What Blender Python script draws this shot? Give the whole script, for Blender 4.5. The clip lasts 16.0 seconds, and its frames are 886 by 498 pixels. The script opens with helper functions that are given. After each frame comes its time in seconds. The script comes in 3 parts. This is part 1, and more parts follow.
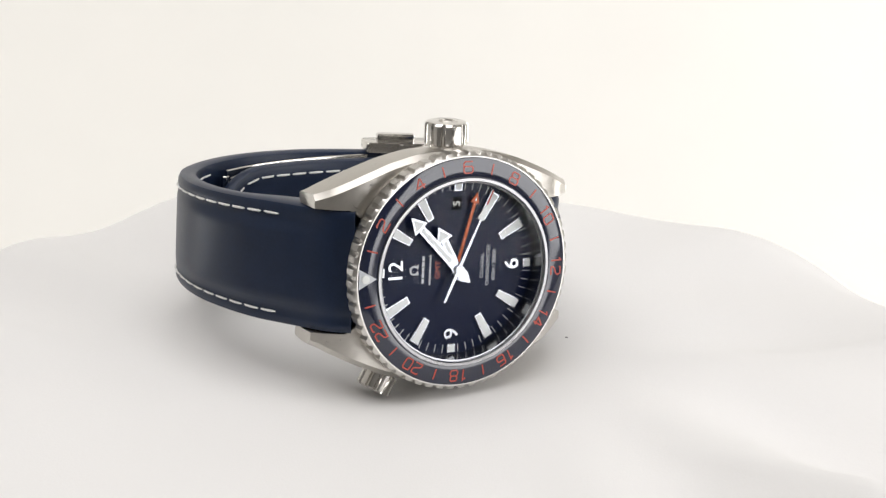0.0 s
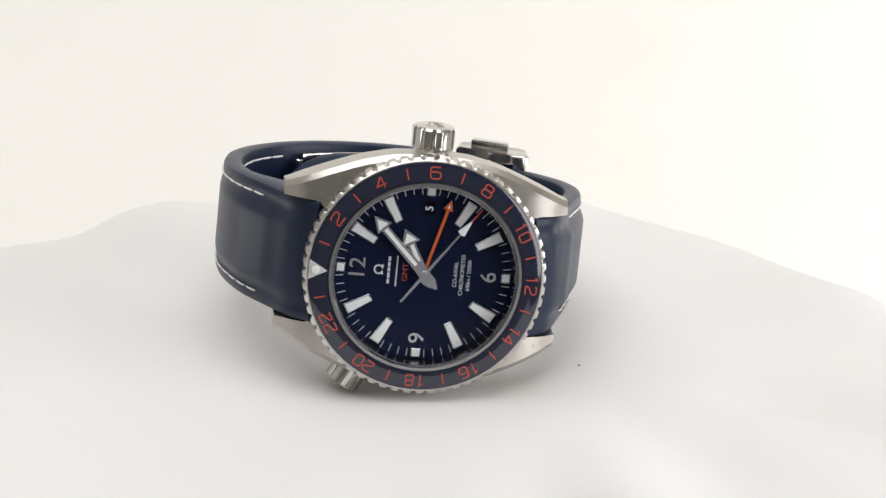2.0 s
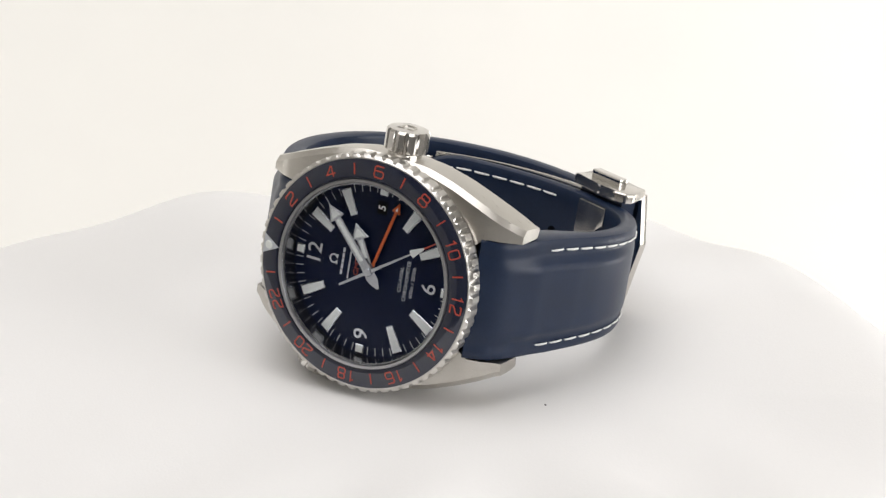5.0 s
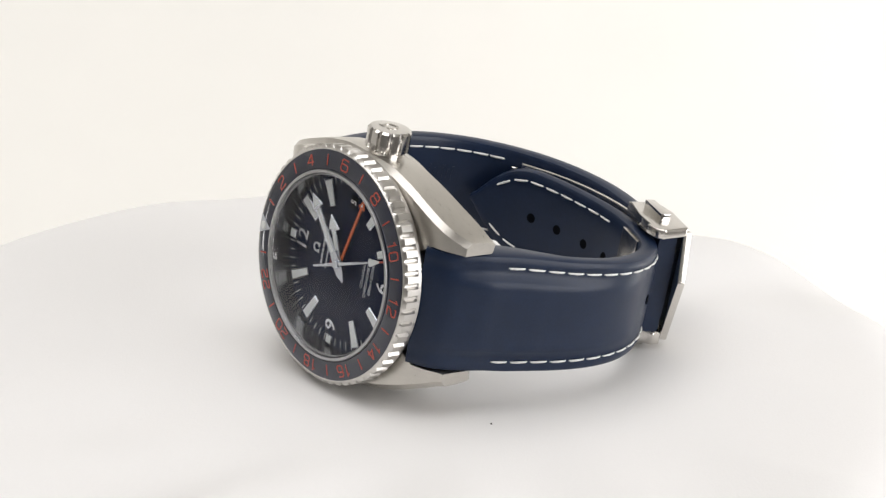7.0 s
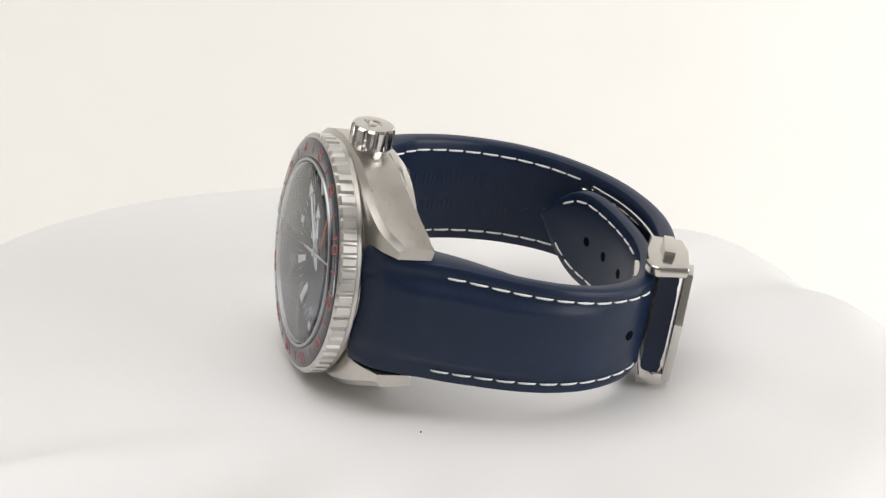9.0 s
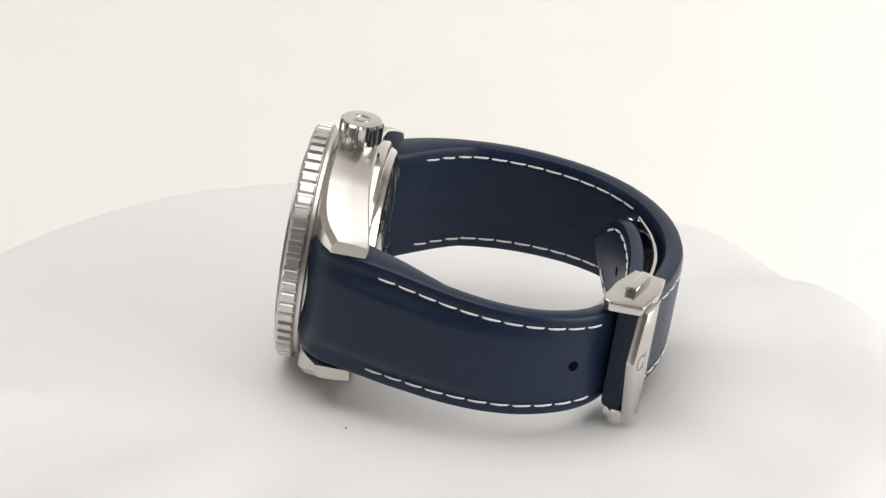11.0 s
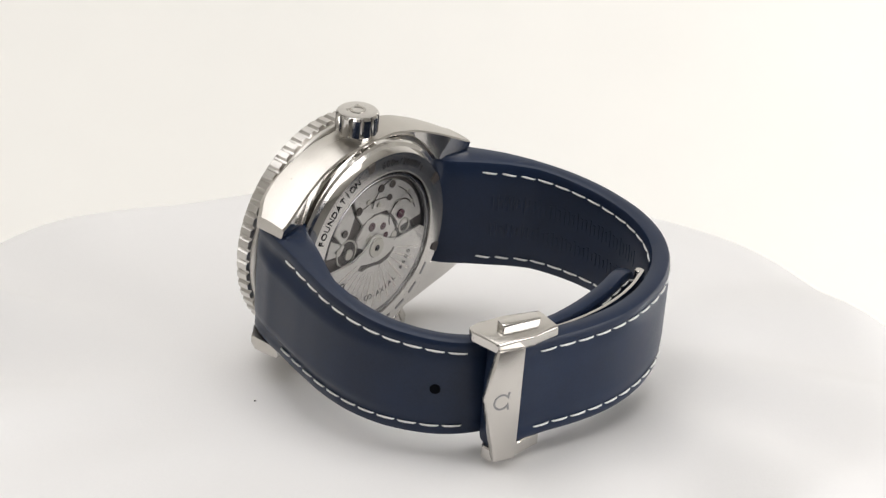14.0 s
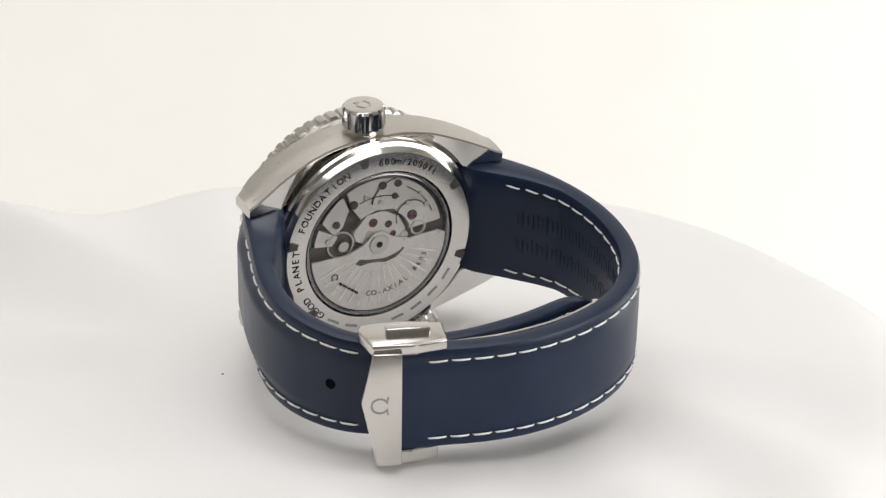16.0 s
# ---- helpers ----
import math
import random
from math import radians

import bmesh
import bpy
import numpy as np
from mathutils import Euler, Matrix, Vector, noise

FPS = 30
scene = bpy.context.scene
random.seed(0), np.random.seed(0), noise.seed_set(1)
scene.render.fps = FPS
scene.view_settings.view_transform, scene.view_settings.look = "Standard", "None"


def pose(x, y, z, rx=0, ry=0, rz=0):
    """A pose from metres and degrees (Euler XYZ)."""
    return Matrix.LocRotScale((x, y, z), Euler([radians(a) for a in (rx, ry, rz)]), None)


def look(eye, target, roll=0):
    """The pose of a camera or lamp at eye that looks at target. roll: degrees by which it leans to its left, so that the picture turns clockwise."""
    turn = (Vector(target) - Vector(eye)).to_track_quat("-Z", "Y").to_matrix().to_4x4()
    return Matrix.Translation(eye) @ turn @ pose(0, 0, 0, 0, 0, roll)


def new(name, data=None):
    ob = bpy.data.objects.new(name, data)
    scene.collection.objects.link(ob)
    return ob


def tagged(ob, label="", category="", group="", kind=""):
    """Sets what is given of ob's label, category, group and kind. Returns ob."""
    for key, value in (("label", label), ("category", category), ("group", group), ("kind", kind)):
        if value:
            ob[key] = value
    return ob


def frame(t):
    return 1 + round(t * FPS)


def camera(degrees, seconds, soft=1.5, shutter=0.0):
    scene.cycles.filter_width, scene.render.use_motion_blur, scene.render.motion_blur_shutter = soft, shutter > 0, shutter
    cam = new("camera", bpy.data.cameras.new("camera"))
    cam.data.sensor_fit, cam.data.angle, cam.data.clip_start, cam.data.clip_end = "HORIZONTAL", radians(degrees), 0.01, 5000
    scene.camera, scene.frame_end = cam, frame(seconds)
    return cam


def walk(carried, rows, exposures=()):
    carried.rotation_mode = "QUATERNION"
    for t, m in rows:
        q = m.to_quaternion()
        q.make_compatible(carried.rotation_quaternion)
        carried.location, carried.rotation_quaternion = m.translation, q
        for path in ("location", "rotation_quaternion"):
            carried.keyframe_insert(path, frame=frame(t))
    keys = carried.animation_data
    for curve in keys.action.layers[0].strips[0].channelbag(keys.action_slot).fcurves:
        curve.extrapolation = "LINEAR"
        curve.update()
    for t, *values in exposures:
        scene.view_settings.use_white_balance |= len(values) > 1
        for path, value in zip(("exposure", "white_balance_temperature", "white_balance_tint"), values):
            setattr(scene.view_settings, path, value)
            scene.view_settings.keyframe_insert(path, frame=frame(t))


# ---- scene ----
# The watch is modelled in millimetres in its own space: x towards 6 o'clock, y towards
# 3 o'clock (the crown, up), z out of the dial. MM brings it to metres.
MM = 0.001

# ------------------------------------------------------------------ camera
cam = camera(17.692, 16.0, soft=1.35)
EYE = pose(0.0, -0.46634, 0.20235, 68.707, -1.757, -0.2215)
walk(cam, [(0.0, EYE), (16.0, EYE)], exposures=[(0.0, -0.03), (3.5, -0.03), (6.5, 0.03), (7.5, -0.02), (9.0, -0.07), (13.5, -0.06), (16.0, -0.02)])


def turn(t):
    """Degrees that the turntable has gone round at t seconds."""
    return -0.11 - 11.242 * t - 0.0019 * t * t


WATCH_POSE = pose(0.010714, -0.014729, 0.022324, 82.847, 4.697, 27.400)

# ------------------------------------------------------------------ world and lights
world = bpy.data.worlds.new("studio_air")
scene.world = world
world.use_nodes = True
world.node_tree.nodes["Background"].inputs["Color"].default_value = (1.0, 0.97, 0.92, 1)
world.node_tree.nodes["Background"].inputs["Strength"].default_value = 0.3


def softbox(name, eye, target, sx, sy, watts, colour):
    data = bpy.data.lights.new(name, "AREA")
    data.shape, data.size, data.size_y, data.energy, data.color = "RECTANGLE", sx, sy, watts, colour
    ob = new(name, data)
    ob.matrix_world = look(eye, target)
    return ob


softbox("window_light", (1.4, -0.7, 0.32), (0, 0, 0.1), 1.3, 1.15, 18, (1.0, 0.988, 0.994))
softbox("ceiling_light", (-0.18, -0.12, 1.4), (0, 0.0, 0), 1.5, 1.5, 15.6, (1.0, 0.988, 0.994))
# Two unseen lamps added only to brighten the backdrop from its sides.
softbox("backdrop_fill", (0.85, 0.4, -0.43), (0.15, 1.1, -0.40), 0.5, 0.5, 7.1, (1.0, 0.985, 0.96))
softbox("backdrop_fill", (-0.85, 0.4, -0.43), (-0.15, 1.1, -0.40), 0.5, 0.5, 3.7, (1.0, 0.985, 0.96))


# ------------------------------------------------------------------ materials
def material(name, colour, rough=0.5, metal=0.0, spec=0.5):
    m = bpy.data.materials.new(name)
    m.use_nodes = True
    b = m.node_tree.nodes["Principled BSDF"]
    b.inputs["Base Color"].default_value = (*colour, 1)
    b.inputs["Roughness"].default_value = rough
    b.inputs["Metallic"].default_value = metal
    b.inputs["Specular IOR Level"].default_value = spec
    return m


def grain(m, scale, colour_amount, rough_amount=0.0, bump=0.0, stretch=(1, 1, 1), fine=6.0, distance=0.0001):
    """Two scales of noise in colour and roughness, and a fine relief."""
    nt = m.node_tree
    n, l = nt.nodes, nt.links
    b = n["Principled BSDF"]
    tc, mp = n.new("ShaderNodeTexCoord"), n.new("ShaderNodeMapping")
    mp.inputs["Scale"].default_value = stretch
    l.new(tc.outputs["Object"], mp.inputs["Vector"])
    big, small = n.new("ShaderNodeTexNoise"), n.new("ShaderNodeTexNoise")
    big.inputs["Scale"].default_value, small.inputs["Scale"].default_value = scale, scale * fine
    big.inputs["Detail"].default_value, small.inputs["Detail"].default_value = 2, 3
    for k in (big, small):
        l.new(mp.outputs["Vector"], k.inputs["Vector"])
    add = n.new("ShaderNodeMath")
    add.operation = "ADD"
    l.new(big.outputs["Fac"], add.inputs[0])
    l.new(small.outputs["Fac"], add.inputs[1])
    base = b.inputs["Base Color"].default_value[:3]
    ramp = n.new("ShaderNodeMapRange")
    ramp.inputs["From Min"].default_value, ramp.inputs["From Max"].default_value = 0.6, 1.4
    ramp.inputs["To Min"].default_value, ramp.inputs["To Max"].default_value = 1 - colour_amount, 1 + colour_amount
    l.new(add.outputs[0], ramp.inputs["Value"])
    mul = n.new("ShaderNodeVectorMath")
    mul.operation = "SCALE"
    mul.inputs[0].default_value = base
    l.new(ramp.outputs["Result"], mul.inputs["Scale"])
    l.new(mul.outputs["Vector"], b.inputs["Base Color"])
    if rough_amount:
        r0 = b.inputs["Roughness"].default_value
        rr = n.new("ShaderNodeMapRange")
        rr.inputs["From Min"].default_value, rr.inputs["From Max"].default_value = 0.6, 1.4
        rr.inputs["To Min"].default_value, rr.inputs["To Max"].default_value = max(0.02, r0 - rough_amount), r0 + rough_amount
        l.new(add.outputs[0], rr.inputs["Value"])
        l.new(rr.outputs["Result"], b.inputs["Roughness"])
    if bump:
        bp = n.new("ShaderNodeBump")
        bp.inputs["Strength"].default_value, bp.inputs["Distance"].default_value = bump, distance
        l.new(small.outputs["Fac"], bp.inputs["Height"])
        l.new(bp.outputs["Normal"], b.inputs["Normal"])
    return m


STEEL_BRUSHED = grain(material("brushed_steel", (0.57, 0.545, 0.505), 0.32, 1.0), 120, 0.05, 0.06, 0.25, (1, 14, 14), 6, 0.00003)
STEEL = grain(material("polished_steel", (0.70, 0.68, 0.65), 0.12, 1.0), 90, 0.03, 0.03)
STEEL_BEZEL = grain(material("satin_bezel_steel", (0.64, 0.62, 0.59), 0.31, 1.0), 90, 0.03, 0.04)
STEEL_BACK = grain(material("satin_back_steel", (0.68, 0.66, 0.63), 0.24, 1.0), 90, 0.03, 0.04)
STEEL_CLASP = grain(material("satin_clasp_steel", (0.66, 0.635, 0.60), 0.2, 1.0), 160, 0.02, 0.04, 0.03, (1, 12, 1), 6, 0.00002)
INSERT = grain(material("blue_ceramic", (0.009, 0.013, 0.034), 0.09), 300, 0.1, 0.02)
INSERT.node_tree.nodes["Principled BSDF"].inputs["IOR"].default_value = 1.72
# Dark grey steel; on the flange it stands for a dark reflection.
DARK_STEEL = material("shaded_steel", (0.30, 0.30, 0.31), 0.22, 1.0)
STEEL_RING = grain(material("grey_satin_steel", (0.40, 0.40, 0.41), 0.3, 1.0), 90, 0.03, 0.04)
ORANGE = material("red_orange_enamel", (0.46, 0.066, 0.04), 0.35)
ORANGE_BRIGHT = material("bright_orange_enamel", (0.62, 0.11, 0.02), 0.35)
DIAL = grain(material("blue_dial_lacquer", (0.0058, 0.0095, 0.030), 0.2, 0.0, 0.12), 400, 0.08)
LUME = material("white_lume", (0.78, 0.80, 0.78), 0.5)
PRINT = material("silver_print", (0.55, 0.57, 0.60), 0.4)
HAND_STEEL = material("hand_steel", (0.62, 0.64, 0.68), 0.26, 1.0)
STRAP = grain(material("navy_rubber", (0.0082, 0.018, 0.046), 0.37, 0.0, 0.34), 160, 0.16, 0.05, 0.25, (1, 1, 1), 14, 0.00004)
THREAD = grain(material("white_thread", (0.86, 0.86, 0.84), 0.8), 900, 0.12, 0, 0.4, (1, 1, 1), 6, 0.00005)
# Black of the date window and hub screw, and painted shade for the holes.
DARK = material("black_and_hole_shade", (0.0025, 0.003, 0.005), 0.8, 0.0, 0.05)
ENGRAVED = material("engraved_black", (0.012, 0.012, 0.013), 0.75, 0.0, 0.1)
MOVEMENT = grain(material("rhodium_plate", (0.66, 0.65, 0.63), 0.34, 0.85), 500, 0.10, 0.08)
MOVEMENT_DARK = grain(material("dark_plate_and_notch_shade", (0.075, 0.065, 0.06), 0.4, 0.4), 300, 0.2)
RUBY = material("ruby_jewel", (0.05, 0.01, 0.022), 0.15)
BRASS = material("steel_hub", (0.55, 0.54, 0.50), 0.3, 1.0)
CLOTH = grain(material("white_cloth", (0.83, 0.82, 0.81), 0.85, 0.0, 0.2), 14, 0.012, 0, 0.15, (1, 1, 1), 160, 0.0002)
WALL = grain(material("cream_backdrop", (0.80, 0.785, 0.75), 0.9, 0.0, 0.1), 2.5, 0.015)
SHELL = grain(material("grey_room_paint", (0.30, 0.295, 0.285), 0.9, 0.0, 0.1), 2.0, 0.03)
WOOD = grain(material("grey_floor", (0.3, 0.29, 0.28), 0.6), 4, 0.2)
LINT = material("dark_lint", (0.08, 0.07, 0.065), 0.9)


def clear_glass(name, tint, facing_on):
    m = bpy.data.materials.new(name)
    m.use_nodes = True
    n, l = m.node_tree.nodes, m.node_tree.links
    n.clear()
    out, mix = n.new("ShaderNodeOutputMaterial"), n.new("ShaderNodeMixShader")
    tr, gl, lw = n.new("ShaderNodeBsdfTransparent"), n.new("ShaderNodeBsdfGlossy"), n.new("ShaderNodeLayerWeight")
    tr.inputs["Color"].default_value = (*tint, 1)
    gl.inputs["Roughness"].default_value = 0.05
    lw.inputs["Blend"].default_value = 0.5
    power, fac = n.new("ShaderNodeMath"), n.new("ShaderNodeMath")
    power.operation, power.inputs[1].default_value = "POWER", 3.5
    fac.operation, fac.inputs[1].default_value, fac.inputs[2].default_value = "MULTIPLY_ADD", 0.95, facing_on
    l.new(lw.outputs["Facing"], power.inputs[0])
    l.new(power.outputs[0], fac.inputs[0])
    l.new(fac.outputs[0], mix.inputs["Fac"])
    l.new(tr.outputs["BSDF"], mix.inputs[1])
    l.new(gl.outputs["BSDF"], mix.inputs[2])
    l.new(mix.outputs["Shader"], out.inputs["Surface"])
    return m


CRYSTAL = clear_glass("coated_crystal", (0.97, 0.98, 1.0), 0.004)
BACK_GLASS = clear_glass("plain_crystal", (0.96, 0.95, 0.94), 0.05)


# ------------------------------------------------------------------ mesh tools
def part(name, bm, mat, parent=None, label="", smooth=40, scale=MM):
    """Links a bmesh as one mesh object under a thing or a part."""
    bmesh.ops.scale(bm, vec=(scale,) * 3, verts=bm.verts)
    bmesh.ops.recalc_face_normals(bm, faces=bm.faces)
    me = bpy.data.meshes.new(name)
    bm.to_mesh(me)
    bm.free()
    return mesh_part(name, me, mat, parent, label, smooth)


def mesh_part(name, me, mat, parent=None, label="", smooth=40):
    if mat and not me.materials:
        me.materials.append(mat)
    if smooth:
        me.shade_smooth()
        me.set_sharp_from_angle(angle=radians(smooth))
    ob = new(name, me)
    ob.parent = parent
    if label:
        tagged(ob, label)
    return ob


def lathe(profile, segments=96, bm=None, closed=True):
    """Turns a profile of (radius, z) round the z axis."""
    bm = bm or bmesh.new()
    rings = []
    for r, z in profile:
        rings.append([bm.verts.new((r * math.cos(2 * math.pi * i / segments), r * math.sin(2 * math.pi * i / segments), z)) for i in range(segments)])
    pairs = list(zip(rings, rings[1:])) + ([(rings[-1], rings[0])] if closed else [])
    for a, b in pairs:
        for i in range(segments):
            j = (i + 1) % segments
            bm.faces.new((a[i], a[j], b[j], b[i]))
    return bm


def disc(radius, z0, z1, segments=64, bevel=0.1):
    """A solid round plate with softened edges."""
    bm = bmesh.new()
    lo, hi = min(z0, z1), max(z0, z1)
    prof = [(radius - bevel, lo), (radius, lo + bevel), (radius, hi - bevel), (radius - bevel, hi)]
    lathe(prof, segments, bm, False)
    bm.verts.ensure_lookup_table()
    bm.faces.new([bm.verts[i] for i in range(segments)])
    bm.faces.new([bm.verts[3 * segments + i] for i in range(segments)])
    return bm


def prism(points, z0, z1, bevel=0.0, segments=2):
    """An outline of (x, y) given thickness from z0 to z1, with softened edges."""
    bm = bmesh.new()
    lo = [bm.verts.new((x, y, z0)) for x, y in points]
    hi = [bm.verts.new((x, y, z1)) for x, y in points]
    bm.faces.new(lo[::-1])
    bm.faces.new(hi)
    n = len(points)
    for i in range(n):
        j = (i + 1) % n
        bm.faces.new((lo[i], lo[j], hi[j], hi[i]))
    if bevel:
        bmesh.ops.bevel(bm, geom=list(bm.edges), offset=bevel, segments=segments, profile=0.6, affect="EDGES", clamp_overlap=True)
    return bm


def moved(bm, m):
    bmesh.ops.transform(bm, matrix=m, verts=bm.verts)
    return bm


def joined(*bms):
    out = bmesh.new()
    for b in bms:
        me = bpy.data.meshes.new("joint")
        b.to_mesh(me)
        b.free()
        out.from_mesh(me)
        bpy.data.meshes.remove(me)
    return out


def spline(points, n):
    """n points at even steps along a smooth curve through the given ones."""
    p = np.array(points, float)
    d = np.concatenate([[0], np.cumsum(np.linalg.norm(np.diff(p, axis=0), axis=1))])
    m = np.gradient(p, d, axis=0)
    fine = np.linspace(0, d[-1], n * 8)
    k = np.clip(np.searchsorted(d, fine, side="right") - 1, 0, len(d) - 2)
    h = (d[k + 1] - d[k])[:, None]
    t = ((fine - d[k])[:, None]) / h
    q = (2 * t**3 - 3 * t**2 + 1) * p[k] + (t**3 - 2 * t**2 + t) * h * m[k] + (3 * t**2 - 2 * t**3) * p[k + 1] + (t**3 - t**2) * h * m[k + 1]
    s = np.concatenate([[0], np.cumsum(np.linalg.norm(np.diff(q, axis=0), axis=1))])
    at = np.linspace(0, s[-1], n)
    return np.stack([np.interp(at, s, q[:, i]) for i in range(p.shape[1])], 1), at


def text_bm(body, size, depth=0.08, stretch=1.0, thicken=0.0):
    """Raised letters in the built-in font, centred, lying in the xy plane."""
    cu = bpy.data.curves.new("letters", "FONT")
    cu.body, cu.size, cu.align_x, cu.align_y = body, size, "CENTER", "CENTER"
    cu.extrude, cu.resolution_u, cu.offset = depth / 2, 3, thicken
    ob = new("letters", cu)
    bpy.context.view_layer.update()
    me = bpy.data.meshes.new_from_object(ob.evaluated_get(bpy.context.evaluated_depsgraph_get()))
    bm = bmesh.new()
    bm.from_mesh(me)
    bpy.data.objects.remove(ob)
    bpy.data.curves.remove(cu)
    bpy.data.meshes.remove(me)
    bmesh.ops.scale(bm, vec=(stretch, 1, 1), verts=bm.verts)
    return bm


def bar_bm(w, h, depth=0.08):
    return prism([(-w / 2, -h / 2), (w / 2, -h / 2), (w / 2, h / 2), (-w / 2, h / 2)], -depth / 2, depth / 2)


def ring_arc(r, width, depth, a0, a1, n=24):
    """A flat open ring from angle a0 to a1 in degrees."""
    angles = [radians(a0 + (a1 - a0) * i / n) for i in range(n + 1)]
    pts = [((r + width / 2) * math.cos(a), (r + width / 2) * math.sin(a)) for a in angles]
    pts += [((r - width / 2) * math.cos(a), (r - width / 2) * math.sin(a)) for a in reversed(angles)]
    bm = bmesh.new()
    lo = [bm.verts.new((x, y, -depth / 2)) for x, y in pts]
    hi = [bm.verts.new((x, y, depth / 2)) for x, y in pts]
    m = len(pts)
    for i in range(m):
        j = (i + 1) % m
        bm.faces.new((lo[i], lo[j], hi[j], hi[i]))
    for i in range(n):
        bm.faces.new((hi[i], hi[i + 1], hi[m - 2 - i], hi[m - 1 - i]))
        bm.faces.new((lo[i], lo[m - 1 - i], lo[m - 2 - i], lo[i + 1]))
    return bm


def ribbon(points, width, z0, z1, loop=False):
    """A flat stroke of even width along a line of points, with mitred corners."""
    p = [Vector(q) for q in points]
    n = len(p)
    bm = bmesh.new()
    rows = []
    for i in range(n):
        d0 = (p[i] - p[i - 1]).normalized() if (i or loop) else (p[1] - p[0]).normalized()
        d1 = (p[(i + 1) % n] - p[i]).normalized() if (i < n - 1 or loop) else d0
        n0, n1 = Vector((-d0.y, d0.x)), Vector((-d1.y, d1.x))
        m = (n0 + n1).normalized()
        m *= width / 2 / max(0.45, m.dot(n0))
        rows.append([bm.verts.new((q.x, q.y, z)) for q, z in ((p[i] + m, z0), (p[i] - m, z0), (p[i] - m, z1), (p[i] + m, z1))])
    pairs = list(zip(rows, rows[1:])) + ([(rows[-1], rows[0])] if loop else [])
    for a, b in pairs:
        for i in range(4):
            bm.faces.new((a[i], a[(i + 1) % 4], b[(i + 1) % 4], b[i]))
    if not loop:
        bm.faces.new(rows[0][::-1])
        bm.faces.new(rows[-1])
    return bm


def soft_box(x0, x1, y0, y1, c=0.16):
    return [(x0 + c, y0), (x1 - c, y0), (x1, y0 + c), (x1, y1 - c), (x1 - c, y1), (x0 + c, y1), (x0, y1 - c), (x0, y0 + c)]


FIGURES = {
    "0": [(soft_box(0, 1, 0, 1), True)],
    "1": [([(0.25, 0.8), (0.6, 1.0), (0.6, 0.0)], False)],
    "2": [([(0, 0.86), (0.14, 1), (0.86, 1), (1, 0.86), (1, 0.66), (0.86, 0.54), (0.16, 0.34), (0, 0.2), (0, 0), (1, 0)], False)],
    "4": [([(0.72, 0), (0.72, 0.97)], False), ([(0.66, 1.0), (0.02, 0.3), (1, 0.3)], False)],
    "6": [([(0.95, 1), (0.16, 1), (0, 0.84), (0, 0.16), (0.16, 0), (0.84, 0), (1, 0.16), (1, 0.44), (0.84, 0.58), (0.05, 0.58)], False)],
    "8": [(soft_box(0, 1, 0, 0.53), True), (soft_box(0.06, 0.94, 0.53, 1, 0.12), True)],
}


def square_figures(body):
    """Wide, squarish figures of the 24-hour scale, centred."""
    wide = 1.75 if len(body) == 1 else 1.4
    pitch, tall, bms = wide + 0.55, 1.95, []
    for k, ch in enumerate(body):
        x0 = (k - (len(body) - 1) / 2) * pitch - wide / 2
        for i, (pts, loop) in enumerate(FIGURES[ch]):
            bms.append(ribbon([(x0 + x * wide, (y - 0.5) * tall) for x, y in pts], 0.25, -0.03, 0.03 + 0.012 * i, loop))
    return joined(*bms)


def horseshoe(r, width, depth):
    """An open ring with two small feet."""
    angles = [radians(-58 + 296 * i / 22) for i in range(23)]
    pts = [(r * math.cos(a), r * math.sin(a)) for a in angles]
    pts = [(1.25 * r, -0.98 * r)] + pts + [(-1.25 * r, -0.98 * r)]
    return ribbon(pts, width, -depth / 2, depth / 2)


def word_bars(widths, height, gap=0.18, slant=0.0, depth=0.03):
    """Small upright bars in a row, one for each letter of a name."""
    total, bms = sum(widths) + gap * (len(widths) - 1), []
    x = -total / 2
    for w in widths:
        h = height * 0.24
        bms.append(prism([(x - slant * h, -h), (x + w - slant * h, -h), (x + w + slant * h, h), (x + slant * h, h)], -depth / 2, depth / 2))
        x += w + gap
    return joined(*bms)


def round_word(body, size, radius, centre_deg, step_deg, outward=True, depth=0.06):
    """A word bent round a circle: seen from +z it reads clockwise with its tops outward, or the other way with its tops inward."""
    bms = []
    for i, ch in enumerate(body):
        if ch == " ":
            continue
        off = (i - (len(body) - 1) / 2) * step_deg
        a = centre_deg - off if outward else centre_deg + off
        m = Matrix.Rotation(radians(a), 4, "Z") @ Matrix.Translation((radius, 0, 0)) @ Matrix.Rotation(radians(-90 if outward else 90), 4, "Z")
        bms.append(moved(text_bm(ch, size, depth), m))
    return joined(*bms)


# ------------------------------------------------------------------ room
def slab(name, x0, x1, y0, y1, z0, z1, mat, label, category):
    bm = bmesh.new()
    bmesh.ops.create_cube(bm, size=1)
    for v in bm.verts:
        v.co = ((x0 + x1) / 2 + v.co.x * (x1 - x0), (y0 + y1) / 2 + v.co.y * (y1 - y0), (z0 + z1) / 2 + v.co.z * (z1 - z0))
    ob = part(name, bm, mat, None, "", 0, 1.0)
    return tagged(ob, label, category, kind="structure")


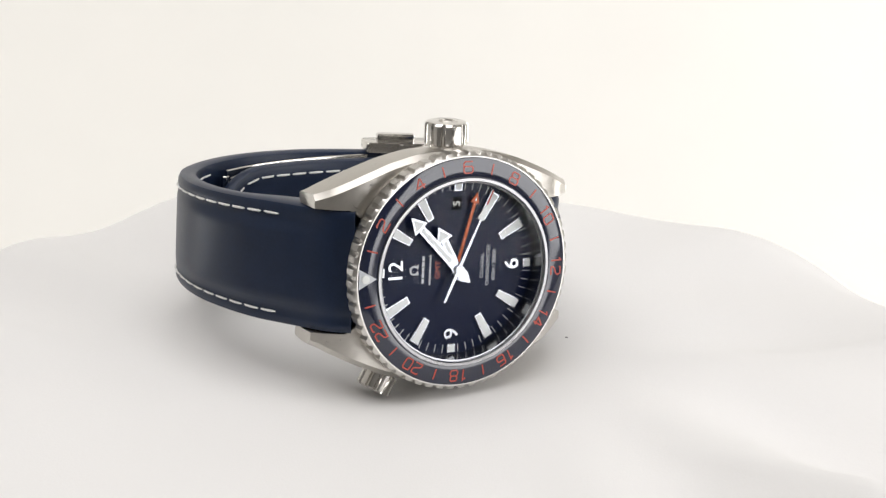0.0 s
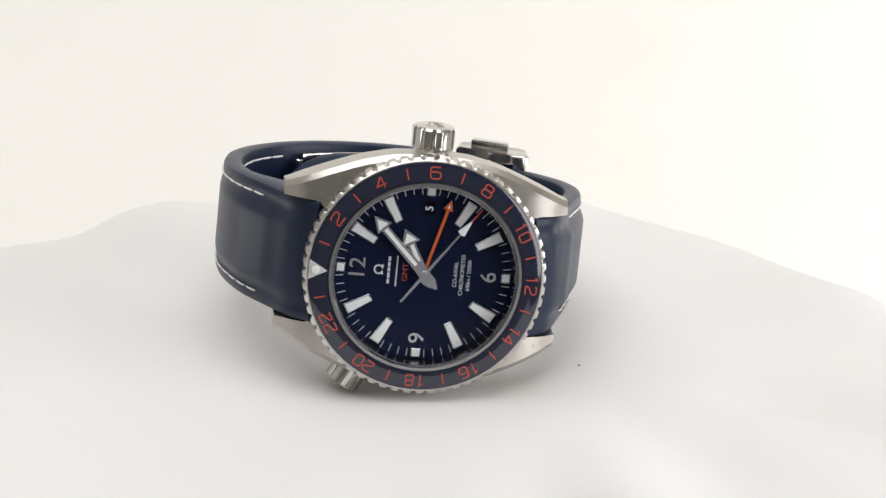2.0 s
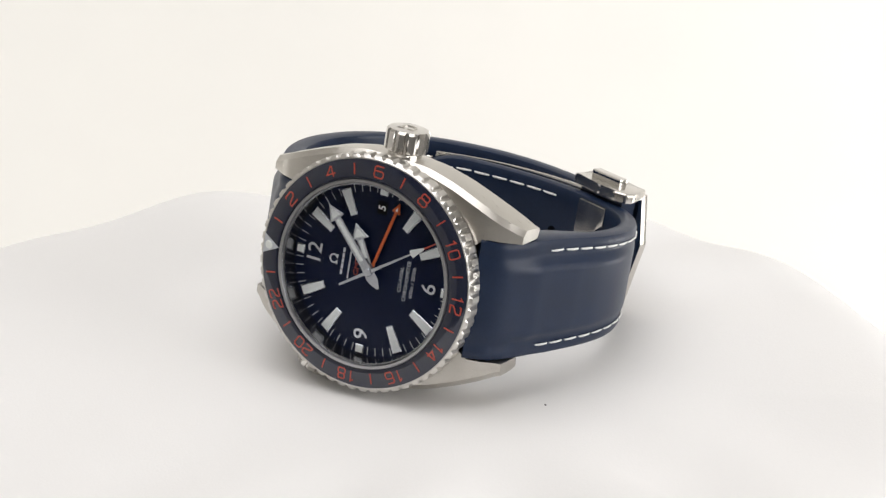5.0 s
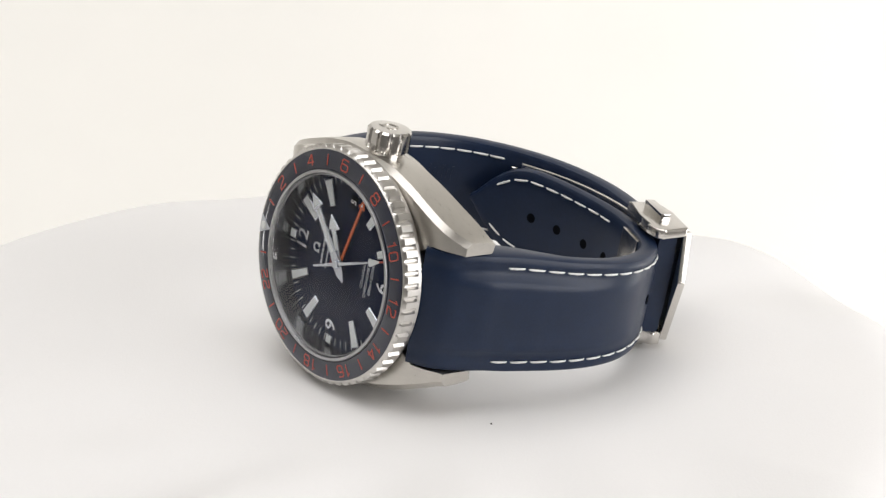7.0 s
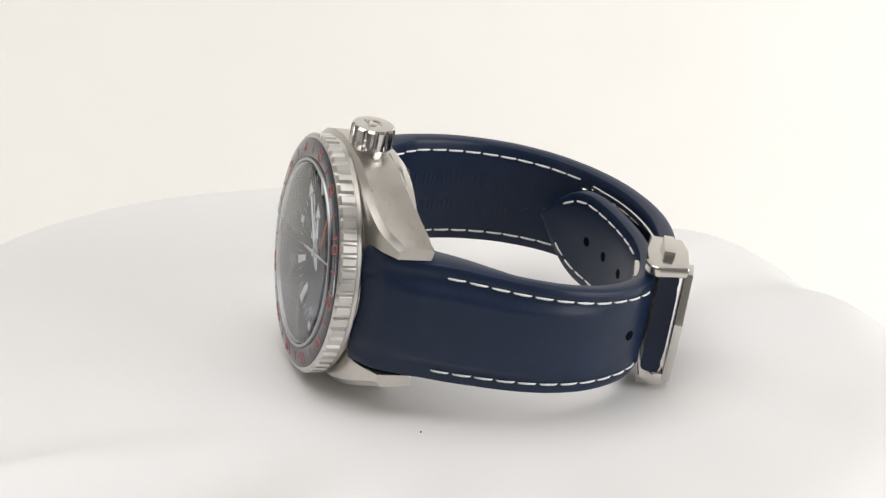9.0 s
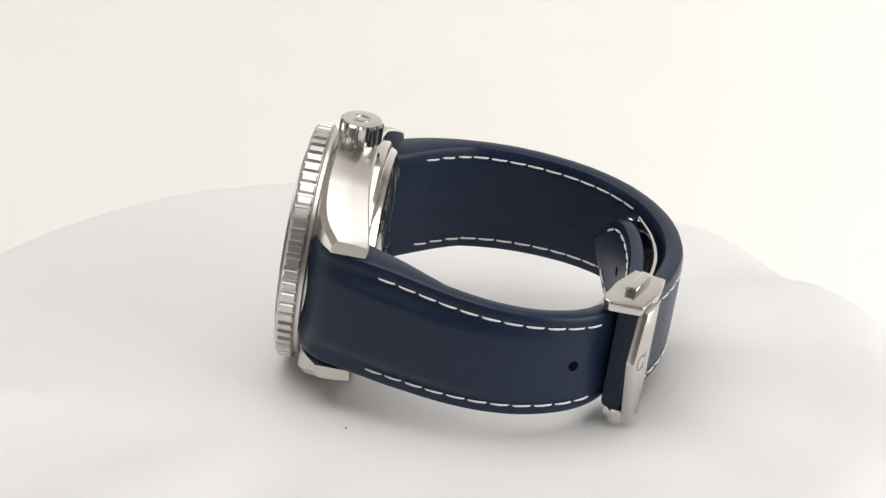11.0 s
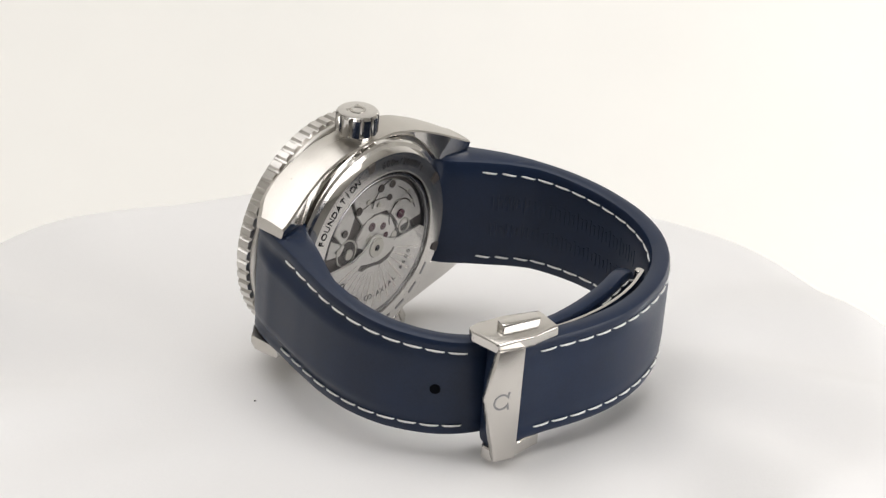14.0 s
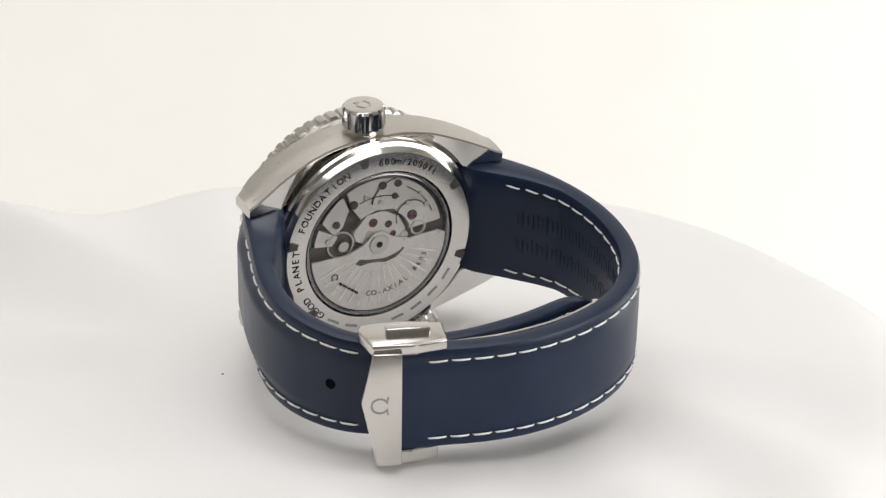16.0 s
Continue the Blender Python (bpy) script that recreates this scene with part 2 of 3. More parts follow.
def build_room():
    slab("backdrop", -1.9, 1.9, 1.1, 1.13, -0.75, 1.7, WALL, "plain cream paper backdrop behind the turntable", "backdrop")
    slab("wall_left", -1.93, -1.9, -1.8, 1.1, -0.75, 1.7, WALL, "plain pale wall beside the turntable", "wall")
    slab("wall_right", 1.9, 1.93, -1.8, 1.1, -0.75, 1.7, WALL, "plain pale wall beside the turntable", "wall")
    # Out of view: added in grey to darken what dial and steel reflect.
    slab("wall_behind", -1.93, 1.93, -1.83, -1.8, -0.75, 1.7, SHELL, "added unseen grey wall facing the backdrop", "wall")
    slab("ceiling", -1.93, 1.93, -1.83, 1.13, 1.7, 1.73, WALL, "plain pale ceiling over the room", "ceiling")
    slab("floor", -1.93, 1.93, -1.83, 1.13, -0.78, -0.75, WOOD, "plain grey floor under the turntable", "floor")


build_room()


# ------------------------------------------------------------------ the cloth on the turntable
def cloth_height(r, a):
    """Height in metres of the cloth r metres from the axis in the direction a."""
    b = math.atan2(math.sin(a + 0.35), math.cos(a + 0.35))
    edge = 0.091 + 0.0012 * math.sin(2 * a + 0.6) + 0.0008 * math.sin(3 * a + 2.0) + 0.016 * math.exp(-((b / 0.8) ** 2))
    fall = max(0.0, r - (edge - 0.006))
    z = -(fall**2) / 0.028 if fall < 0.028 else -0.028 - (fall - 0.028) * 2.0
    # the cloth gives way under the small valve
    z -= 0.0015 * math.exp(-((r * math.cos(a) - -0.0029) ** 2 + (r * math.sin(a) - (-0.0145)) ** 2) / 0.0045**2)
    wave = math.sin(7 * a + 1.2 + 9 * r) * 0.6 + math.sin(11 * a + 0.3) * 0.4
    z += wave * 0.010 * min(1.0, (fall / 0.05)) ** 1.5
    # gathered folds on two sides of the table
    for centre, spread, high, turns, phase in ((-0.35, 0.75, 0.0095, 4.4, 0.2), (2.45, 0.6, 0.0016, 5.0, 1.1)):
        b = math.atan2(math.sin(a - centre), math.cos(a - centre))
        bunch = math.exp(-((b / spread) ** 2)) * min(1.0, max(0.0, (r - 0.05) / 0.045)) ** 1.4
        z += high * bunch * (0.62 - abs(math.sin(turns * b + 13 * r + phase + 0.4 * math.sin(38 * r))) * 1.25)
        z += 0.0016 * math.exp(-((b / 0.9) ** 2)) * min(1.0, max(0.0, (r - 0.042) / 0.03)) * math.sin(13 * b + 60 * r + phase)
    soft = noise.noise((r * math.cos(a) * 22, r * math.sin(a) * 22, 0.7))
    z += 0.0020 * soft * min(1.0, max(0.0, (r - 0.055) / 0.03))
    return z


def build_cloth():
    bm = bmesh.new()
    segments, radii = 240, [0.0] + [0.0022 * i for i in range(1, 66)] + [0.148 + 0.006 * i for i in range(1, 16)]
    rings = [[bm.verts.new((0, 0, 0))]]
    for r in radii[1:]:
        rings.append([bm.verts.new((r * math.cos(a), r * math.sin(a), cloth_height(r, a))) for a in (2 * math.pi * i / segments for i in range(segments))])
    for i in range(segments):
        bm.faces.new((rings[0][0], rings[1][i], rings[1][(i + 1) % segments]))
    for a, b in zip(rings[1:], rings[2:]):
        for i in range(segments):
            j = (i + 1) % segments
            bm.faces.new((a[i], b[i], b[j], a[j]))
    ob = part("cloth", bm, CLOTH, None, "", 180, 1.0)
    for p in ob.data.polygons:
        if p.normal.z < 0:
            ob.data.flip_normals()
            break
    return tagged(ob, "soft white cloth draped over a round turning table", "cloth")


def build_table():
    """The turning table that carries the cloth, hidden under it."""
    root = new("turntable")
    tagged(root, "round white turntable hidden under the white cloth", "turntable")
    part("plate", moved(disc(52, -14, -3.5, 64, 1.0), Matrix.Identity(4)), CLOTH, root)
    part("base", disc(45, -750, -14, 48, 2.0), SHELL, root)
    return root


cloth = build_cloth()
table = build_table()

# ------------------------------------------------------------------ the watch
watch = new("wrist_watch")
tagged(watch, "steel watch with blue dial and navy strap lying on white cloth", "watch")


def build_case():
    end = 24.5
    xs = [0, 3, 6.5, 12, 17, 20, 22.3, end]
    outer = [20.1, 20.1, 19.95, 18.6, 16.6, 15.2, 14.1, 12.9]
    top = [-4.3, -4.3, -4.3, -4.3, -4.7, -5.4, -6.5, -8.6]
    mid = [-8.4, -8.4, -8.3, -8.2, -8.7, -9.6, -10.6, -11.6]
    low = [-11.9, -11.9, -11.9, -12.2, -13.0, -13.7, -14.2, -14.5]
    stations = [-end + 2 * end * i / 48 for i in range(49)]

    def arm(side):
        bm = bmesh.new()
        rows = []
        for x in stations:
            a = abs(x)
            yo, zt, zm, zb = (sum(float(np.interp(min(end, abs(a + d)), xs, v)) for d in (-1, 0, 1)) / 3 for v in (outer, top, mid, low))
            yi = 9.0 if a < 17 else 9.0 + (10.75 - 9.0) * min(1, (a - 17) / 2)
            bevel = min(0.62, 0.4 * (yo - yi))
            yb = max(yi, min(math.sqrt(max(0.0, 20.3**2 - x * x)), yo - 1.7))
            ring = [(yi, zt), (yo - 1.6 * bevel, zt), (yo - 1.5 * bevel, zt - 0.08), (yo - 0.05, zt - 0.95), (yo - 0.1, zm), (yo - 0.2, zm - 1.0), (yo - 0.45, zb + 0.3), (yo - 0.75, zb), (yb + 0.25, zb + 0.3), (yb, zb + 0.5), (yb, -11.0), (yi - 0.001, -11.0)]
            rows.append([bm.verts.new((x, side * y, z)) for y, z in ring])
        for a, b in zip(rows, rows[1:]):
            for i in range(len(a)):
                j = (i + 1) % len(a)
                bm.faces.new((a[i], a[j], b[j], b[i]))
        bm.faces.new(rows[0][::-1])
        bm.faces.new(rows[-1])
        bmesh.ops.recalc_face_normals(bm, faces=bm.faces)
        ends = [e for e in bm.edges if all(abs(abs(v.co.x) - end) < 1e-4 for v in e.verts)]
        tips = bmesh.ops.bevel(bm, geom=ends, offset=0.9, segments=1, affect="EDGES", clamp_overlap=True)
        bm.normal_update()
        for f in tips["faces"]:
            if abs(f.normal.x) > 0.35:
                f.material_index = 1
        return bm

    body = lathe([(16.6, -3.2), (19.2, -3.4), (19.4, -3.8), (19.4, -10.6), (19.2, -11.2), (16.6, -11.3)], 128)
    bm = joined(body, arm(1), arm(-1))
    bm.normal_update()
    # the undersides of the lugs are polished
    for f in bm.faces:
        if f.normal.z < -0.35 and f.calc_center_median().z < -11.4:
            f.material_index = 1
    case = part("case", bm, STEEL_BRUSHED, watch, "brushed steel case with angled lugs", 24)
    case.data.materials.append(STEEL)


def build_bezel():
    bm = bmesh.new()
    teeth, per = 60, 6
    count = teeth * per
    # rims that are round (radius) and rims that follow the notches (None)
    prof = [(19.95, -0.12), (20.15, -0.12), (20.3, -0.3), (None, -0.62), (None, -2.9), (20.3, -3.1), (20.0, -3.2), (20.15, -3.4), (20.15, -4.0), (19.9, -4.25), (16.6, -4.25), (16.6, -0.6), (19.7, -0.6)]
    rings = []
    for r, z in prof:
        ring = []
        for i in range(count):
            rr = r or (20.8 if i % per in (1, 2, 3, 4) else 20.32)
            a = 2 * math.pi * (i + 0.5) / count
            ring.append(bm.verts.new((rr * math.cos(a), rr * math.sin(a), z)))
        rings.append(ring)
    for a, b in zip(rings, rings[1:] + rings[:1]):
        for i in range(count):
            j = (i + 1) % count
            bm.faces.new((a[i], a[j], b[j], b[i]))
    bezel = part("bezel", bm, STEEL_BEZEL, watch, "satin steel bezel with a notched rim", 30)
    part("inner_ring", lathe([(16.55, 0.3), (16.45, 0.62), (15.95, 0.62), (15.75, 0.3), (15.75, -4.0), (16.6, -4.0)], 128), STEEL_RING, bezel, "thin satin steel ring")
    part("insert", lathe([(16.57, 0.30), (16.7, 0.36), (19.8, 0.0), (19.93, -0.08), (19.9, -0.5), (16.6, -0.4)], 160), INSERT, bezel, "glossy blue ceramic ring with orange 24-hour scale")
    tilt = Matrix.Rotation(radians(-6.6), 4, "X")
    for h in range(1, 24):
        a = 180 - h * 15
        at = Matrix.Rotation(radians(a), 4, "Z") @ Matrix.Translation((18.25, 0, 0.19)) @ Matrix.Rotation(radians(-90), 4, "Z") @ tilt
        if h % 2:
            part("hour_tick", moved(bar_bm(0.26, 1.9), at), ORANGE, bezel, "", 0)
        else:
            part("numeral", moved(square_figures(str(h)), at), ORANGE, bezel, "", 0)
    tri = prism([(-1.75, 1.6), (1.75, 1.6), (0, -1.6)], -0.04, 0.06)
    m0 = Matrix.Rotation(radians(180), 4, "Z") @ Matrix.Translation((18.25, 0, 0.17)) @ Matrix.Rotation(radians(-90), 4, "Z") @ tilt
    part("triangle", moved(tri, m0), PRINT, bezel, "silver zero triangle", 0)
    part("lume_pearl", moved(disc(0.75, 0.02, 0.35, 24, 0.15), m0 @ Matrix.Translation((0, 0.45, 0))), LUME, bezel, "white luminous pearl")


def on_dial(x, y, z, deg=90):
    return Matrix.Translation((x, y, z)) @ Matrix.Rotation(radians(deg), 4, "Z")


DIAL_Z = -3.35


def build_dial():
    dial = part("dial", disc(15.9, DIAL_Z - 0.5, DIAL_Z, 128, 0.05), DIAL, watch, "deep blue lacquered dial")
    # Polished steel: the dark dial mirrored in it is put into its colour.
    part("flange", lathe([(15.74, 0.05), (15.5, 0.0), (15.42, DIAL_Z + 0.02), (15.74, DIAL_Z + 0.02)], 128), DARK_STEEL, watch, "steel inner ring coloured with the dial's dark reflection")
    part("crystal", lathe([(max(0.01, 15.6 * k / 16), 0.75 + 0.8 * (1 - (k / 16) ** 2)) for k in range(17)] + [(15.73, 0.6), (15.73, 0.1)], 96, None, False), CRYSTAL, watch, "clear domed crystal", 60).visible_shadow = False
    for k in range(12):
        a = 30 * k
        turnm = Matrix.Rotation(radians(a), 4, "Z")
        if k % 3:
            frame_pts = [(9.9, -0.72), (14.75, -1.02), (14.75, 1.02), (9.9, 0.72)]
            lume_pts = [(10.15, -0.5), (14.5, -0.76), (14.5, 0.76), (10.15, 0.5)]
        else:
            frame_pts = [(13.45, -0.85), (15.05, -0.85), (15.05, 0.85), (13.45, 0.85)]
            lume_pts = [(13.7, -0.62), (14.85, -0.62), (14.85, 0.62), (13.7, 0.62)]
        part("hour_marker", moved(prism(frame_pts, DIAL_Z, DIAL_Z + 0.42, 0.1, 1), turnm), HAND_STEEL, dial, "", 30)
        part("marker_lume", moved(prism(lume_pts, DIAL_Z + 0.2, DIAL_Z + 0.5, 0.06, 1), turnm), LUME, dial, "", 30)
    for k in range(60):
        if k % 5:
            part("minute_tick", moved(prism([(13.7, -0.06), (15.1, -0.06), (15.1, 0.06), (13.7, 0.06)], DIAL_Z + 0.004, DIAL_Z + 0.03), Matrix.Rotation(radians(6 * k), 4, "Z")), PRINT, dial, "", 0)
    for body, x, y, size in (("12", -11.3, 0.0, 3.9), ("6", 11.3, 0.0, 3.9), ("9", 0.0, -11.6, 3.9)):
        part("numeral", moved(text_bm(body, size, 0.36, 1.05, 0.03), on_dial(x, y, DIAL_Z + 0.2)), HAND_STEEL, dial, "applied steel numeral", 30)
    # logo and names as plain shapes
    part("logo_ring", moved(horseshoe(0.72, 0.27, 0.12), on_dial(-7.7, 0, DIAL_Z + 0.08)), PRINT, dial, "small silver emblem", 0)
    part("name_bar", moved(word_bars((0.8, 0.95, 0.7, 0.8, 0.8), 0.9), on_dial(-5.95, 0, DIAL_Z + 0.02)), PRINT, dial, "", 0)
    part("script_bar", moved(word_bars((0.75, 0.45, 0.5, 0.75, 0.5, 0.4, 0.35, 0.45, 0.4), 0.62, 0.1, 0.3), on_dial(-4.6, -0.1, DIAL_Z + 0.02)), PRINT, dial, "", 0)
    part("lettering", moved(text_bm("GMT", 1.35, 0.03, 1.15), on_dial(-3.1, -0.2, DIAL_Z + 0.02)), ORANGE, dial, "orange lettering", 0)
    for body, x, size in (("CO-AXIAL", 5.55, 1.0), ("CHRONOMETER", 6.7, 1.0), ("600m / 2000ft", 7.85, 1.0)):
        part("lettering", moved(text_bm(body, size, 0.03, 0.98), on_dial(x, 0.0, DIAL_Z + 0.02)), PRINT, dial, "", 0)
    part("date_window", moved(prism([(-1.15, -0.95), (1.15, -0.95), (1.15, 0.95), (-1.15, 0.95)], 0.0, 0.05), on_dial(0, 11.3, DIAL_Z)), DARK, dial, "black date window", 0)
    part("date_figure", moved(text_bm("5", 1.9, 0.04, 1.0, 0.02), on_dial(0, 11.3, DIAL_Z + 0.08)), LUME, dial, "", 0)


def arrow_hand(name, length, head, half, stem, tail, z, deg, stem_mat, lume_from, label):
    """A hand that points along +x and is then turned: stem, arrow head with lume, and tail."""
    m = Matrix.Rotation(radians(deg), 4, "Z") @ Matrix.Translation((0, 0, z))
    neck = length - head
    pts = [(-tail, -0.25 * stem), (-tail * 0.55, -1.25 * stem), (0, -1.35 * stem), (1.5, -stem), (neck, -0.8 * stem), (neck, -half), (length, 0), (neck, half), (neck, 0.8 * stem), (1.5, stem), (0, 1.35 * stem), (-tail * 0.55, 1.25 * stem), (-tail, 0.25 * stem)]
    ob = part(name, moved(prism(pts, 0, 0.22, 0.05, 1), m), stem_mat, watch, label, 30)
    part("arrow_lume", moved(prism([(neck + 0.35, -half + 0.62), (length - 0.85, 0), (neck + 0.35, half - 0.62)], 0.2, 0.28), m), LUME, ob, "", 0)
    if lume_from:
        part("stem_lume", moved(prism([(lume_from, -0.42 * stem), (neck - 0.2, -0.4 * stem), (neck - 0.2, 0.4 * stem), (lume_from, 0.42 * stem)], 0.2, 0.28), m), LUME, ob, "", 0)
    return ob


def build_pointers():
    arrow_hand("gmt_hand", 13.7, 1.9, 0.85, 0.24, 0.6, DIAL_Z + 0.75, 75, ORANGE_BRIGHT, 0, "orange 24-hour hand with a white arrow")
    arrow_hand("hour_hand", 8.7, 2.9, 1.75, 0.78, 2.6, DIAL_Z + 1.05, 117.5, HAND_STEEL, 2.4, "steel hour hand with a broad arrow")
    arrow_hand("minute_hand", 13.6, 3.0, 1.6, 0.78, 3.4, DIAL_Z + 1.4, 134.5, HAND_STEEL, 2.2, "steel minute hand with a broad arrow")
    bm = prism([(-6.2, -0.22), (0, -0.3), (9.6, -0.16), (9.6, 0.16), (0, 0.3), (-6.2, 0.22)], 0, 0.16, 0.03, 1)
    hub = disc(0.75, -0.1, 0.34, 32, 0.1)
    second = part("second_hand", joined(bm, hub), HAND_STEEL, watch, "thin steel sweep second pointer", 30)
    part("arrow", prism([(9.3, -0.2), (9.5, -0.72), (12.2, -0.12), (12.2, 0.12), (9.5, 0.72), (9.3, 0.2)], 0.02, 0.2), LUME, second, "white arrow", 0)
    part("tip", prism([(12.2, -0.15), (14.9, -0.1), (14.9, 0.1), (12.2, 0.15)], 0.02, 0.18), ORANGE, second, "orange tip", 0)
    return second


def fluted(radius, depth, lobes, z0, z1, per=10, top=0.5):
    """A knob round the z axis with grooves cut down its side."""
    bm = bmesh.new()
    count = lobes * per
    rings = []
    for f, z, full in ((0.86, z0, 0), (1.0, z0 + 0.3, 1), (1.0, z1 - top, 1), (0.90, z1 - 0.12, 0), (0.78, z1, 0)):
        ring = []
        for i in range(count):
            k = (i % per) / per
            cut = depth if (full and k >= 0.7) else 0.0
            a = 2 * math.pi * i / count
            r = radius * f - cut
            ring.append(bm.verts.new((r * math.cos(a), r * math.sin(a), z)))
        rings.append(ring)
    for a, b in zip(rings, rings[1:]):
        for i in range(count):
            j = (i + 1) % count
            bm.faces.new((a[i], a[j], b[j], b[i]))
    bm.faces.new(rings[0][::-1])
    bm.faces.new(rings[-1])
    return bm


def build_knobs():
    up = Matrix.Translation((0, 20.0, -8.3)) @ Matrix.Rotation(radians(-90), 4, "X")
    crown = part("crown", moved(joined(fluted(3.8, 0.42, 12, 0.7, 4.75), disc(3.0, -0.6, 1.0, 48)), up), STEEL, watch, "polished fluted steel crown", 30)
    part("crown_emblem", moved(horseshoe(1.2, 0.38, 0.14), up @ Matrix.Translation((0, 0, 4.8))), STEEL_BRUSHED, crown, "small raised emblem", 30)
    a = radians(242)
    out = Matrix.Rotation(a, 4, "Z") @ Matrix.Translation((19.6, 0, -9.2)) @ Matrix.Rotation(radians(90), 4, "Y")
    part("helium_valve", moved(joined(fluted(3.15, 0.4, 12, 1.9, 5.6, 10, 0.4), disc(2.4, -0.8, 2.1, 40)), out), STEEL, watch, "small fluted steel relief valve", 30)


BACK_Z = -14.9


def build_back():
    prof = [(19.2, -11.2), (19.6, -11.9), (19.6, -12.9), (19.3, -13.35), (18.6, -13.6), (18.25, -14.3), (17.9, -14.7), (14.8, BACK_Z), (14.4, BACK_Z + 0.05), (14.2, BACK_Z + 0.7), (14.05, -13.0), (14.05, -11.2)]
    back = part("caseback", lathe(prof, 128), STEEL_BACK, watch, "steel screw-down back with engraved writing", 24)
    # polished steps round the satin ring
    back.data.materials.append(STEEL)
    for f in back.data.polygons:
        if math.hypot(f.center.x, f.center.y) > 17.6 * MM:
            f.material_index = 1
    part("back_crystal", lathe([(0.01, BACK_Z - 0.12), (13.6, BACK_Z + 0.0), (14.1, BACK_Z + 0.15), (14.1, BACK_Z + 0.6)], 96, None, False), BACK_GLASS, watch, "clear display window", 60).visible_shadow = False
    flip = Matrix.Rotation(radians(180), 4, "Y")

    def engrave(bm):
        return moved(bm, Matrix.Translation((0, 0, BACK_Z + 0.07)) @ flip)

    for body, deg, step in (("600m/2000ft", 69, 4.0), ("FOUNDATION", 135, 4.9), ("GOOD PLANET", 199, 5.2)):
        part("engraving", engrave(round_word(body, 1.8, 16.2, deg, step, True, 0.12)), ENGRAVED, back, "", 0)
    # names as plain bars
    for deg in (236, 250, 283, 297, 311, 325):
        b = moved(bar_bm(2.4, 0.45, 0.12), Matrix.Rotation(radians(deg), 4, "Z") @ Matrix.Translation((16.2, 0, 0)) @ Matrix.Rotation(radians(90), 4, "Z"))
        part("engraved_bar", engrave(b), DARK_STEEL, back, "", 0)
    # Notches are raised plates; the slots' shade is put into their dark colour.
    for deg in (100, 30, 340, 268, 220, 168):
        b = moved(prism([(-0.8, -0.55), (0.9, -0.9), (0.9, 0.9), (-0.8, 0.55)], -0.15, 0.15), Matrix.Rotation(radians(deg), 4, "Z") @ Matrix.Translation((17.0, 0, 0)))
        part("key_notch", engrave(b), MOVEMENT_DARK, back, "", 0)


def arc_points(r, a0, a1, n=20):
    return [(r * math.cos(radians(a0 + (a1 - a0) * i / n)), r * math.sin(radians(a0 + (a1 - a0) * i / n))) for i in range(n + 1)]


